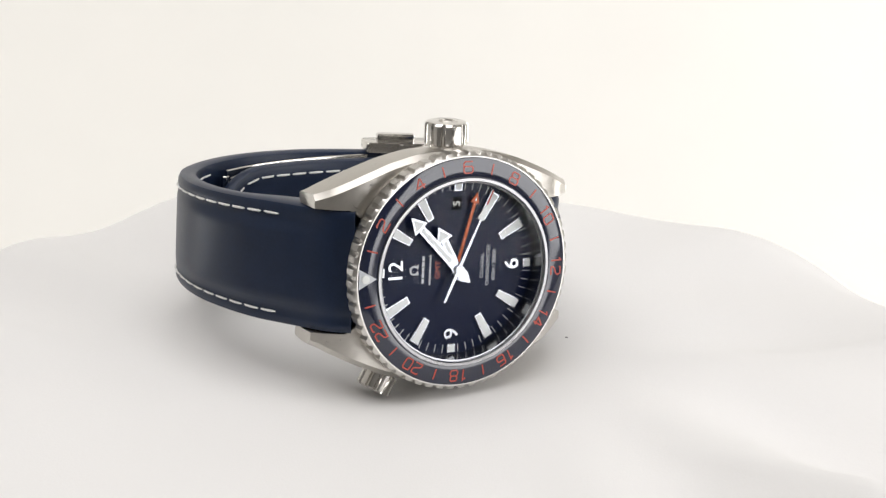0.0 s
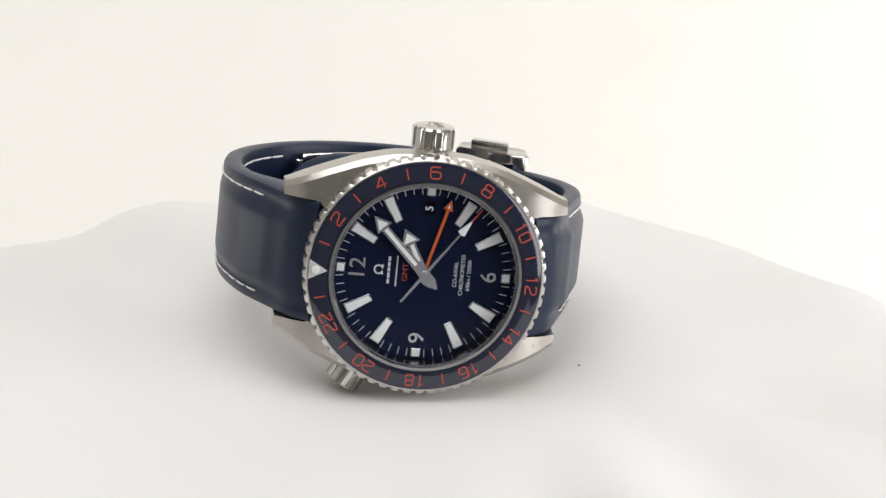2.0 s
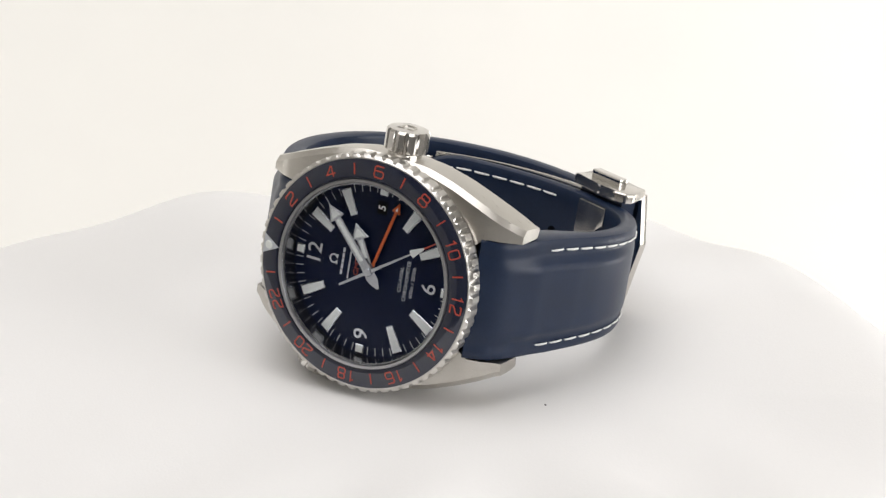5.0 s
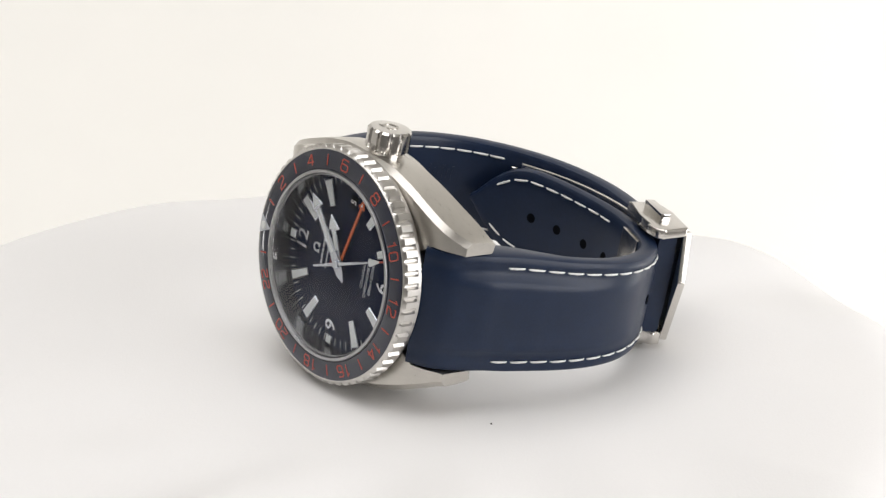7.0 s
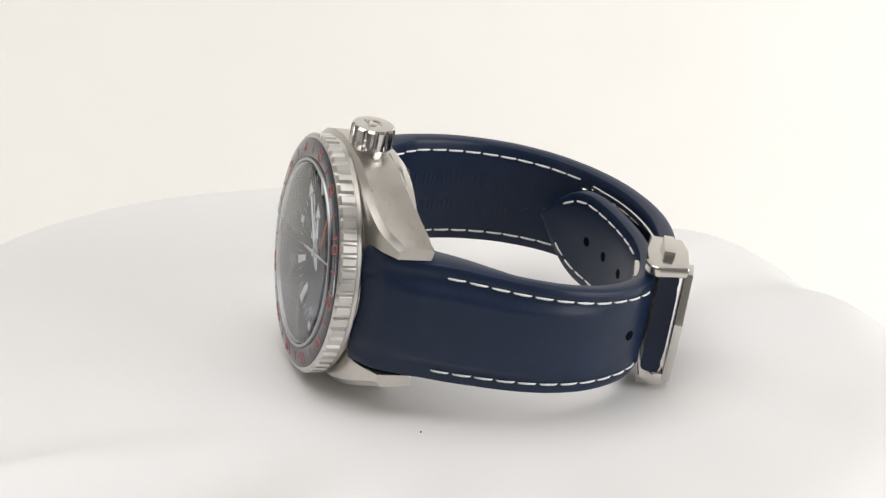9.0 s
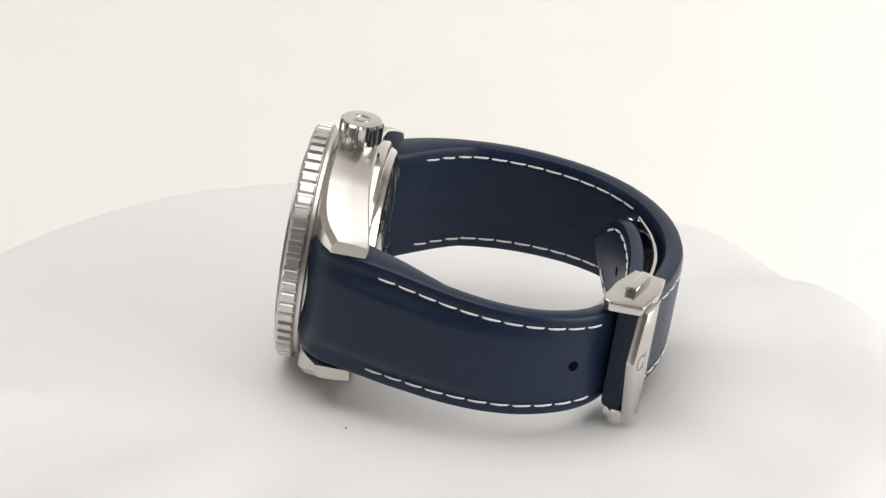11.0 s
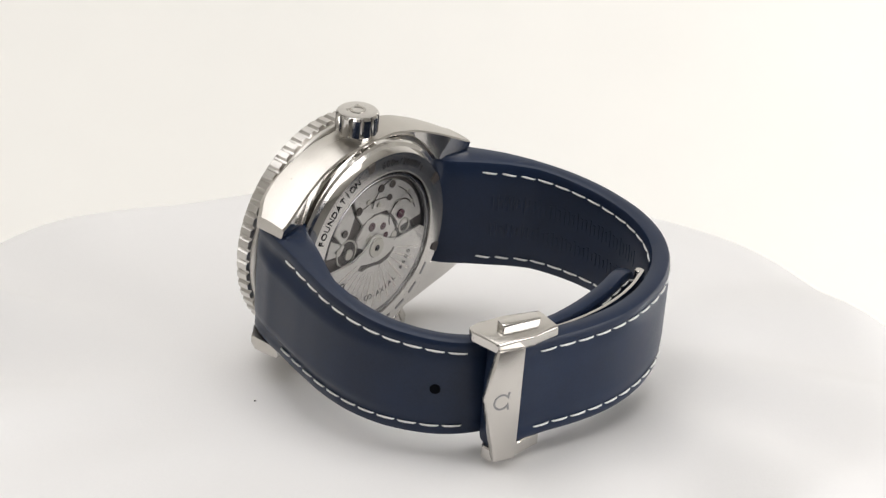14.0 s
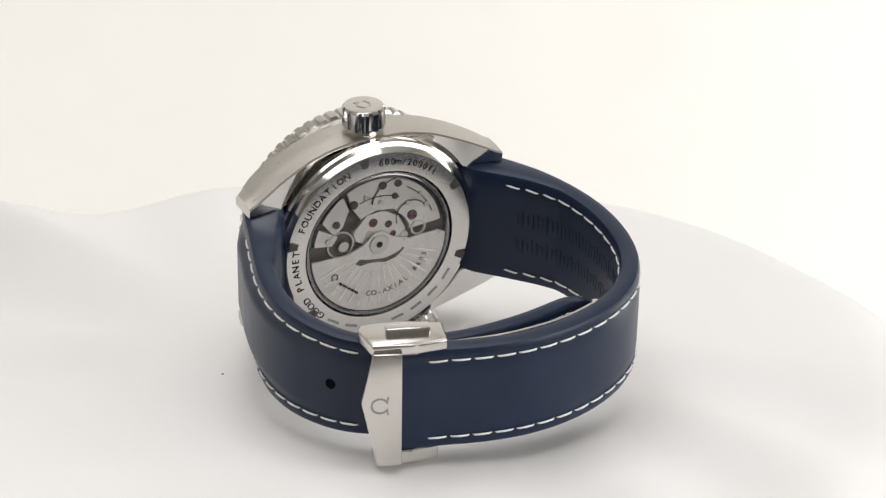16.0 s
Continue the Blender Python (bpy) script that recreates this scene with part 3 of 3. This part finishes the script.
def build_movement():
    """The works behind the back window. Drawn as seen from the back, then turned over."""
    flip = Matrix.Translation((0, 0, BACK_Z)) @ Matrix.Rotation(radians(180), 4, "Y")

    def put(bm, z):
        return moved(bm, flip @ Matrix.Translation((0, 0, z + 0.55)))

    works = part("movement", put(disc(14.0, -2.6, -2.1, 96), 0), MOVEMENT_DARK, watch, "mechanical works with silvery bridges and dark gaps")
    part("bridge", put(prism(arc_points(12.6, 8, 118, 24) + [(-5.0, 7.8), (-3.2, 5.2), (-0.4, 6.6), (3.2, 6.2), (5.6, 3.6), (6.2, 1.2)], -2.1, -1.55, 0.12, 1), 0), MOVEMENT, works, "", 30)
    part("bridge", put(prism([(-4.9, 3.0), (-2.2, 5.9), (1.2, 6.1), (4.2, 4.4), (5.6, 1.6), (4.6, 0.2), (-2.6, 0.2), (-4.4, 1.2)], -2.1, -1.4, 0.15, 1), 0), MOVEMENT, works, "", 30)
    part("bridge", put(prism(arc_points(12.4, 122, 150, 8) + [(-8.2, 3.0), (-6.6, 4.6), (-5.4, 7.6)], -2.1, -1.6, 0.12, 1), 0), MOVEMENT, works, "", 30)
    part("balance_bridge", put(prism(arc_points(12.4, 156, 172, 6) + [(-8.8, 1.2), (-7.6, 2.8)], -2.1, -1.6, 0.12, 1), 0), MOVEMENT, works, "", 30)
    part("balance_wheel", put(moved(lathe([(2.3, -0.1), (2.6, -0.1), (2.6, 0.1), (2.3, 0.1)], 40), Matrix.Translation((-7.2, 1.2, -1.6))), 0), BRASS, works)
    for x, y, r, mat in ((-0.9, 4.2, 0.85, RUBY), (2.1, 3.3, 0.7, RUBY), (3.0, 1.2, 0.6, RUBY), (6.8, 4.0, 0.95, RUBY), (3.4, 8.6, 0.6, MOVEMENT_DARK), (-4.6, 8.6, 0.8, MOVEMENT_DARK), (-8.0, 5.4, 0.7, MOVEMENT_DARK), (1.0, 11.2, 0.75, MOVEMENT_DARK), (4.0, 11.0, 0.7, MOVEMENT_DARK), (9.6, 5.6, 0.5, BRASS), (8.4, 8.0, 0.45, BRASS), (-2.2, 9.6, 0.5, BRASS), (0.6, 8.0, 0.45, BRASS), (5.9, 6.6, 0.45, BRASS), (-9.6, 2.4, 0.55, BRASS), (-1.5, 1.9, 0.85, BRASS), (5.2, 0.4, 0.8, BRASS), (-6.7, 0.8, 1.0, BRASS)):
        part("jewel" if mat is RUBY else "screw", put(moved(disc(r, -0.2, 0.12, 24, 0.06), Matrix.Translation((x, y, -1.4))), 0), mat, works)
    for r, a0, a1, cx, cy in ((6.4, 20, 150, 0.2, -0.2), (9.2, 62, 112, 0.0, 0.0), (3.0, 30, 200, 6.6, 4.0), (5.2, 95, 170, 4.0, 7.0), (11.4, 20, 60, 0, 0)):
        part("groove", put(moved(ring_arc(r, 0.22, 0.05, a0, a1), Matrix.Translation((cx, cy, -1.37 if r < 6 else -1.53))), 0), MOVEMENT_DARK, works, "", 0)
    part("gear_wheel", put(moved(lathe([(1.1, -0.08), (1.5, -0.08), (1.5, 0.1), (1.1, 0.1)], 40), Matrix.Translation((8.0, 1.2, -1.5))), 0), BRASS, works)
    part("holding_ring", put(lathe([(13.25, -1.3), (13.45, -0.95), (13.6, -1.05), (13.75, -0.9), (14.0, -0.9), (14.0, -2.0), (13.25, -2.0)], 96), 0), DARK_STEEL, works, "stepped grey ring")
    rotor_pts = arc_points(13.15, 183, 357, 48) + [(11.6, 0.2), (6.0, -0.4), (3.2, 0.5)] + arc_points(2.4, 30, 150, 8) + [(-3.2, 0.1), (-6.0, -1.0), (-11.6, -1.0)]
    rotor = part("rotor", put(prism(rotor_pts, -1.25, -0.85, 0.1, 1), 0), MOVEMENT, works, "brushed half-round winding weight", 30)
    # waves of the striped finish
    for k in range(15):
        a = 200 + 140 * k / 14
        rib = prism([(5.2, -0.05), (12.2, -0.28), (12.2, 0.28), (5.2, 0.05)], -0.85, -0.80)
        part("finish_stripe", put(moved(rib, Matrix.Rotation(radians(a), 4, "Z")), 0), STEEL, works, "", 0)
    part("hub", put(disc(1.9, -1.2, -0.62, 40, 0.15), 0), BRASS, works)
    part("hub_screw", put(disc(0.6, -0.7, -0.52, 24, 0.05), 0), DARK, works)
    slot = [(-4.6, -3.0), (-3.8, -2.2), (-2.4, -2.6), (-0.8, -2.9), (1.0, -3.1), (2.6, -2.8), (4.2, -2.2), (4.7, -1.5), (4.9, -2.1), (3.4, -3.4), (1.2, -3.9), (-0.6, -3.5), (-2.2, -3.4), (-3.6, -3.6)]
    part("rotor_slot", put(prism(slot, -0.86, -0.80), 0), MOVEMENT_DARK, works, "", 0)
    part("engraving", put(round_word("CO-AXIAL", 1.45, 9.8, 280, 6.4, False, 0.05), -0.78), ENGRAVED, works, "", 0)
    part("engraving", put(round_word("8605", 1.35, 9.8, 326, 6.4, False, 0.05), -0.78), ENGRAVED, works, "", 0)
    part("engraved_bar", put(moved(word_bars((0.85, 0.95, 0.7, 0.8, 0.8), 1.0, 0.16, 0.0, 0.05), Matrix.Rotation(radians(231), 4, "Z") @ Matrix.Translation((9.6, 0, -0.78)) @ Matrix.Rotation(radians(90), 4, "Z")), 0), ENGRAVED, works, "", 0)
    part("emblem", put(moved(horseshoe(0.55, 0.2, 0.05), Matrix.Translation((-8.7, -4.6, -0.78))), 0), ENGRAVED, works, "", 0)


# ------------------------------------------------------------------ strap and clasp
STITCH = None


def stitch_mesh():
    """One thread, 3.1 mm long, lying along x."""
    bm = bmesh.new()
    rows = []
    for x, r, lift in ((-1.6, 0.09, -0.14), (-1.25, 0.18, 0.08), (0.0, 0.215, 0.16), (1.25, 0.18, 0.08), (1.6, 0.09, -0.14)):
        rows.append([bm.verts.new((x, r * math.cos(a), lift + r * 0.8 * math.sin(a))) for a in (math.pi * 2 * i / 6 for i in range(6))])
    for a, b in zip(rows, rows[1:]):
        for i in range(6):
            bm.faces.new((a[i], a[(i + 1) % 6], b[(i + 1) % 6], b[i]))
    bm.faces.new(rows[0][::-1])
    bm.faces.new(rows[-1])
    bmesh.ops.scale(bm, vec=(MM,) * 3, verts=bm.verts)
    bmesh.ops.recalc_face_normals(bm, faces=bm.faces)
    me = bpy.data.meshes.new("stitch")
    bm.to_mesh(me)
    bm.free()
    me.materials.append(THREAD)
    me.shade_smooth()
    return me


def settle(x, z):
    """The lie of the closed strap behind the case."""
    w = max(0.0, min(1.0, (-z - 15) / 45))
    return x + w * float(np.interp(x, (-36, 10, 20, 28), (3.6, 3.1, 2.9, 0.4))), z + w * float(np.interp(x, (-30, -8, 12), (0.0, 1.0, 2.2)))


class Band:
    """A strap swept along the line of its outer face, given as (x, z)."""

    def __init__(self, points, n, half, thick, sign, sag=lambda s: 0.0):
        self.p, self.s = spline([settle(*q) for q in points], n)
        t = np.gradient(self.p, axis=0)
        t /= np.linalg.norm(t, axis=1)[:, None]
        self.t = t
        self.out = np.stack([-t[:, 1], t[:, 0]], 1) * sign
        self.half = np.array([half(s, self.s[-1]) for s in self.s])
        self.thick = np.array([thick(s, self.s[-1]) for s in self.s])
        self.sag = np.array([sag(s) for s in self.s])

    def mesh(self, crown):
        bm = bmesh.new()
        rows = []
        for p, o, w, h, s, down in zip(self.p, self.out, self.half, self.thick, self.s, self.sag):
            e = min(0.9, h * 0.35, w * 0.8)
            pad = crown(s, self.s[-1])
            ring = []
            for k in range(25):
                f = -1 + 2 * k / 24
                y = f * (w - e)
                u = max(0.0, min(1.0, (0.8 - abs(f)) / 0.22))
                ring.append((y, pad * u * u * (3 - 2 * u) - (0.1 if abs(abs(f) - 0.83) < 0.03 else 0)))
            ring += [(w - 0.3 * e, -0.3 * e), (w, -e), (w, -h + e), (w - 0.3 * e, -h + 0.3 * e)]
            ring += [((w - e) * (1 - 2 * k / 6), -h) for k in range(7)]
            ring += [(-w + 0.3 * e, -h + 0.3 * e), (-w, -h + e), (-w, -e), (-w + 0.3 * e, -0.3 * e)]
            rows.append([bm.verts.new((p[0] + o[0] * d, y + down, p[1] + o[1] * d)) for y, d in ring])
        for a, b in zip(rows, rows[1:]):
            for i in range(len(a)):
                j = (i + 1) % len(a)
                bm.faces.new((a[i], a[j], b[j], b[i]))
        bm.faces.new(rows[0][::-1])
        bm.faces.new(rows[-1])
        return bm

    def at(self, s):
        f = lambda v: np.interp(s, self.s, v)
        return np.array([f(self.p[:, 0]), f(self.p[:, 1])]), np.array([f(self.t[:, 0]), f(self.t[:, 1])]), np.array([f(self.out[:, 0]), f(self.out[:, 1])]), f(self.half), f(self.thick)

    def place(self, s, y, inner=False, lean=0.0, lift=0.0):
        """The pose of a small thing on the band, its x along the band and its z out of the face."""
        p, t, o, w, h = self.at(s)
        d = (-h - lift) if inner else lift
        z = -o if inner else o
        X = Vector((t[0], lean, t[1])).normalized()
        Z = Vector((z[0], 0, z[1])).normalized()
        Y = Z.cross(X).normalized()
        X = Y.cross(Z)
        m = Matrix((X, Y, Z)).transposed().to_4x4()
        m.translation = Vector((p[0] + o[0] * d, y + float(np.interp(s, self.s, self.sag)), p[1] + o[1] * d)) * MM
        return m

    def near(self, x, z):
        x, z = settle(x, z)
        return self.s[int(np.argmin((self.p[:, 0] - x) ** 2 + (self.p[:, 1] - z) ** 2))]


def sew(band, ob, s0, s1, inner, margin=2.1, pitch=3.75, stop=0.1):
    s = s0 + pitch / 2
    while s < s1 - 1.2:
        for side in (-1, 1):
            w = band.at(s)[3] - margin
            slope = (band.at(s + 1.2)[3] - band.at(s - 1.2)[3]) / 2.4
            if w > stop:
                st = mesh_part("stitch", STITCH, None, ob, "", 0)
                st.matrix_local = band.place(s, side * w, inner, side * slope, 0.02)
        s += pitch


def punched(band, ob, s, inner):
    """A small black disc that paints the shade inside a punched hole."""
    bm = lathe([(0.0001, 0.0), (0.45, 0.012), (0.68, 0.02), (0.8, 0.03), (0.9, 0.0), (0.9, -0.3)], 20, None, False)
    hole = part("hole", bm, DARK, ob, "black disc that paints the shade in a punched hole")
    hole.matrix_local = band.place(s, 0.0, inner, 0.0, 0.01 if inner else 0.27)


def build_strap():
    ease = lambda a, b, x: max(0.0, min(1.0, (x - a) / (b - a)))
    # the half on the 12 o'clock side, which ends in the clasp
    path_a = [(-18.8, -4.4), (-22.4, -7.0), (-25.1, -11.5), (-27.5, -15.5), (-30.8, -21), (-33.4, -27), (-35.2, -33.5), (-35.8, -41.5), (-34.6, -49.5), (-30.4, -57.4), (-22.8, -63.5), (-13.8, -67.0), (-5, -68.1), (3, -67.3), (9.5, -65.7), (14.6, -64.4), (19.8, -62.3)]
    a = Band(path_a, 110, lambda s, n: 10.7 - 1.3 * ease(18, 60, s), lambda s, n: 7.2 - 3.8 * ease(9, 26, s), -1, lambda s: -0.5 * ease(14, 50, s))
    short = part("strap_half", a.mesh(lambda s, n: 0.15 + 0.75 * (1 - ease(22, 46, s)) * ease(4, 12, s)), STRAP, watch, "navy rubber strap half with white stitching", 35)
    sew(a, short, a.near(-27.3, -15.2), a.near(13.4, -64.7), False)
    sew(a, short, a.near(-28.0, -14.8), a.near(-26, -60.4), True)
    for k in range(34):
        s = a.near(-29.5, -18.5) + 1.05 * k
        for y, w in ((2.6, 2.6), (-2.9, 2.2)):
            rib = part("embossed_rib", bar_bm(0.45, w + 0.8 * math.sin(k * 2.3), 0.16), STRAP, short, "", 0)
            rib.matrix_local = a.place(s, y, True, 0.0, 0.0)
    # the half on the 6 o'clock side, which runs through the clasp and ends in a pointed tail
    path_b = [(18.8, -4.4), (22.4, -7.0), (24.8, -12), (26.3, -17), (28.4, -24), (30.2, -31), (30.9, -38), (30, -45), (27.5, -50.8), (23.8, -54.8), (18.8, -58.1), (12.4, -60.8), (5, -61.9), (-2, -61.8), (-9, -60.9), (-16, -59.2), (-22, -56.8), (-27.4, -53.6)]

    def half_b(s, n):
        w = 10.7 - 1.9 * ease(18, 60, s)
        tip = 15.0
        return w if s < n - tip else max(0.5, w * (1 - ((s - n + tip) / tip) ** 2.6))

    b = Band(path_b, 130, half_b, lambda s, n: 7.2 - 3.9 * ease(9, 26, s) - 0.6 * ease(60, 75, s), 1, lambda s: -0.75 * ease(14, 50, s))
    long = part("strap_tail_half", b.mesh(lambda s, n: (0.15 + 1.15 * (1 - ease(22, 46, s)) * ease(4, 12, s)) * (1 - ease(60, 75, s))), STRAP, watch, "navy rubber strap half with white stitching and holes", 35)
    sew(b, long, b.near(26.3, -17), b.near(19, -56.7), False)
    sew(b, long, b.near(6, -61.1), b.s[-1] - 1.5, True, 2.0)
    sew(b, long, b.near(-8, -60.6), b.near(-22, -56), False, 2.0)
    punched(b, long, b.near(25.1, -52.5), False)
    keeper = part("keeper_plate", prism([(-3.4, 9.0), (-3.4, 5.6), (-1.6, 4.6), (-1.6, -4.6), (-3.4, -5.6), (-3.4, -9.0), (3.6, -9.0), (3.6, 9.0)], -0.4, 0.75, 0.2, 2), STEEL_CLASP, watch, "satin steel keeper plate over the strap tail", 30)
    keeper.matrix_local = b.place(b.near(15.6, -59.6), -0.75, True, 0.0, 0.0)
    for x, z in ((-14.9, -59.0), (-8.2, -60.6), (-1.0, -61.4), (5.6, -61.1)):
        punched(b, long, b.near(x, z), True)


def build_clasp():
    shift = Matrix.Translation((3.2, -0.75, 2.3))
    clasp = part("clasp", moved(prism([(20.8, 57.6), (19.8, 56.4), (17.4, 56.4), (13.5, 58.6), (7.2, 60.8), (8.8, 66.4), (14, 65.6), (20.8, 63.3)], 9.75, 11.7, 0.5, 3), shift @ Matrix.Rotation(radians(90), 4, "X") @ Matrix.Scale(-1, 4, (0, 1, 0)) @ Matrix.Scale(-1, 4, (0, 0, 1))), STEEL_CLASP, watch, "satin steel folding clasp", 30)
    part("side_plate", moved(prism([(19.9, 61.0), (17.4, 59.8), (9.0, 62.4), (9.6, 65.2), (14.4, 64.8), (20.0, 63.2)], 8.9, 11.5, 0.6, 3), shift @ Matrix.Rotation(radians(90), 4, "X") @ Matrix.Scale(-1, 4, (0, 1, 0))), STEEL_CLASP, clasp, "", 30)
    # cover plate over the strap, pointed on one side
    lean = math.atan2(2.3, 5.6)
    m = shift @ Matrix.Translation((17.9, 0, -64.4)) @ Matrix.Rotation(-lean, 4, "Y") @ Matrix.Rotation(radians(180), 4, "X")
    cover = part("cover_plate", moved(prism([(-1.7, -10.6), (3.0, -10.6), (4.9, -1.4), (2.3, 10.6), (-1.7, 10.6)], -0.6, 0.9, 0.3, 2), m), STEEL_CLASP, clasp, "satin steel cover plate with an emblem", 30)
    part("cover_emblem", moved(horseshoe(1.35, 0.34, 0.06), m @ Matrix.Translation((1.9, -1.0, 0.91)) @ Matrix.Rotation(radians(-90), 4, "Z")), DARK_STEEL, cover, "", 0)
    along = math.atan2(3.6, 10.5)
    for side in (1, -1):
        mp = shift @ Matrix.Translation((13.8, side * (12.3 if side > 0 else 11.6), -61.8)) @ Matrix.Rotation(along * -1, 4, "Y")
        bm = prism([(-3.6, -1.0), (3.6, -1.0), (3.6, 1.0), (-3.6, 1.0)], -0.8, 0.8, 0.35, 2)
        part("push_button", moved(bm, mp @ Matrix.Rotation(radians(90), 4, "X")), STEEL, clasp, "polished push button", 30)
    # folding blade between tail and strap, with its hinge pin
    blade = Band([(8.6, -62.9), (5, -63.4), (0, -63.8), (-8, -63.4), (-15, -62.0), (-21.9, -59.4)], 40, lambda s, n: 9.2 - 1.2 * s / n, lambda s, n: 0.7, 1, lambda s: -0.75)
    part("folding_blade", blade.mesh(lambda s, n: 0.0), STEEL, clasp, "thin curved steel blade", 35)
    part("hinge_pin", moved(disc(0.75, -7.2, 7.2, 24, 0.15), shift @ Matrix.Translation((-22.3, 0, -59.7)) @ Matrix.Rotation(radians(90), 4, "X")), STEEL, clasp)


def build_speck():
    """A tiny bit of lint on the cloth."""
    bm = bmesh.new()
    bmesh.ops.create_icosphere(bm, subdivisions=2, radius=0.2)
    for v in bm.verts:
        v.co *= 1 + 0.35 * noise.noise(v.co * 5)
    bmesh.ops.scale(bm, vec=(1.2, 0.8, 0.6), verts=bm.verts)
    ob = part("lint_speck", moved(bm, Matrix.Translation((30.5, 10.4, 0.05))), LINT, None)
    return tagged(ob, "tiny dark speck of lint on the white cloth", "speck")


build_case()
build_bezel()
build_dial()
second_hand = build_pointers()
build_knobs()
build_back()
build_movement()
STITCH = stitch_mesh()
build_strap()
build_clasp()
speck = build_speck()


# ------------------------------------------------------------------ what moves
def motions():
    times = [i * 0.5 for i in range(33)]
    spin = [(t, Matrix.Rotation(radians(turn(t)), 4, "Z")) for t in times]
    walk(cloth, spin)
    walk(table, spin)
    walk(speck, spin)
    walk(watch, [(t, m @ WATCH_POSE) for t, m in spin])
    walk(second_hand, [(t, pose(0, 0, (DIAL_Z + 1.75) * MM, 0, 0, 66.0 - 6.0 * t)) for t in times])


motions()
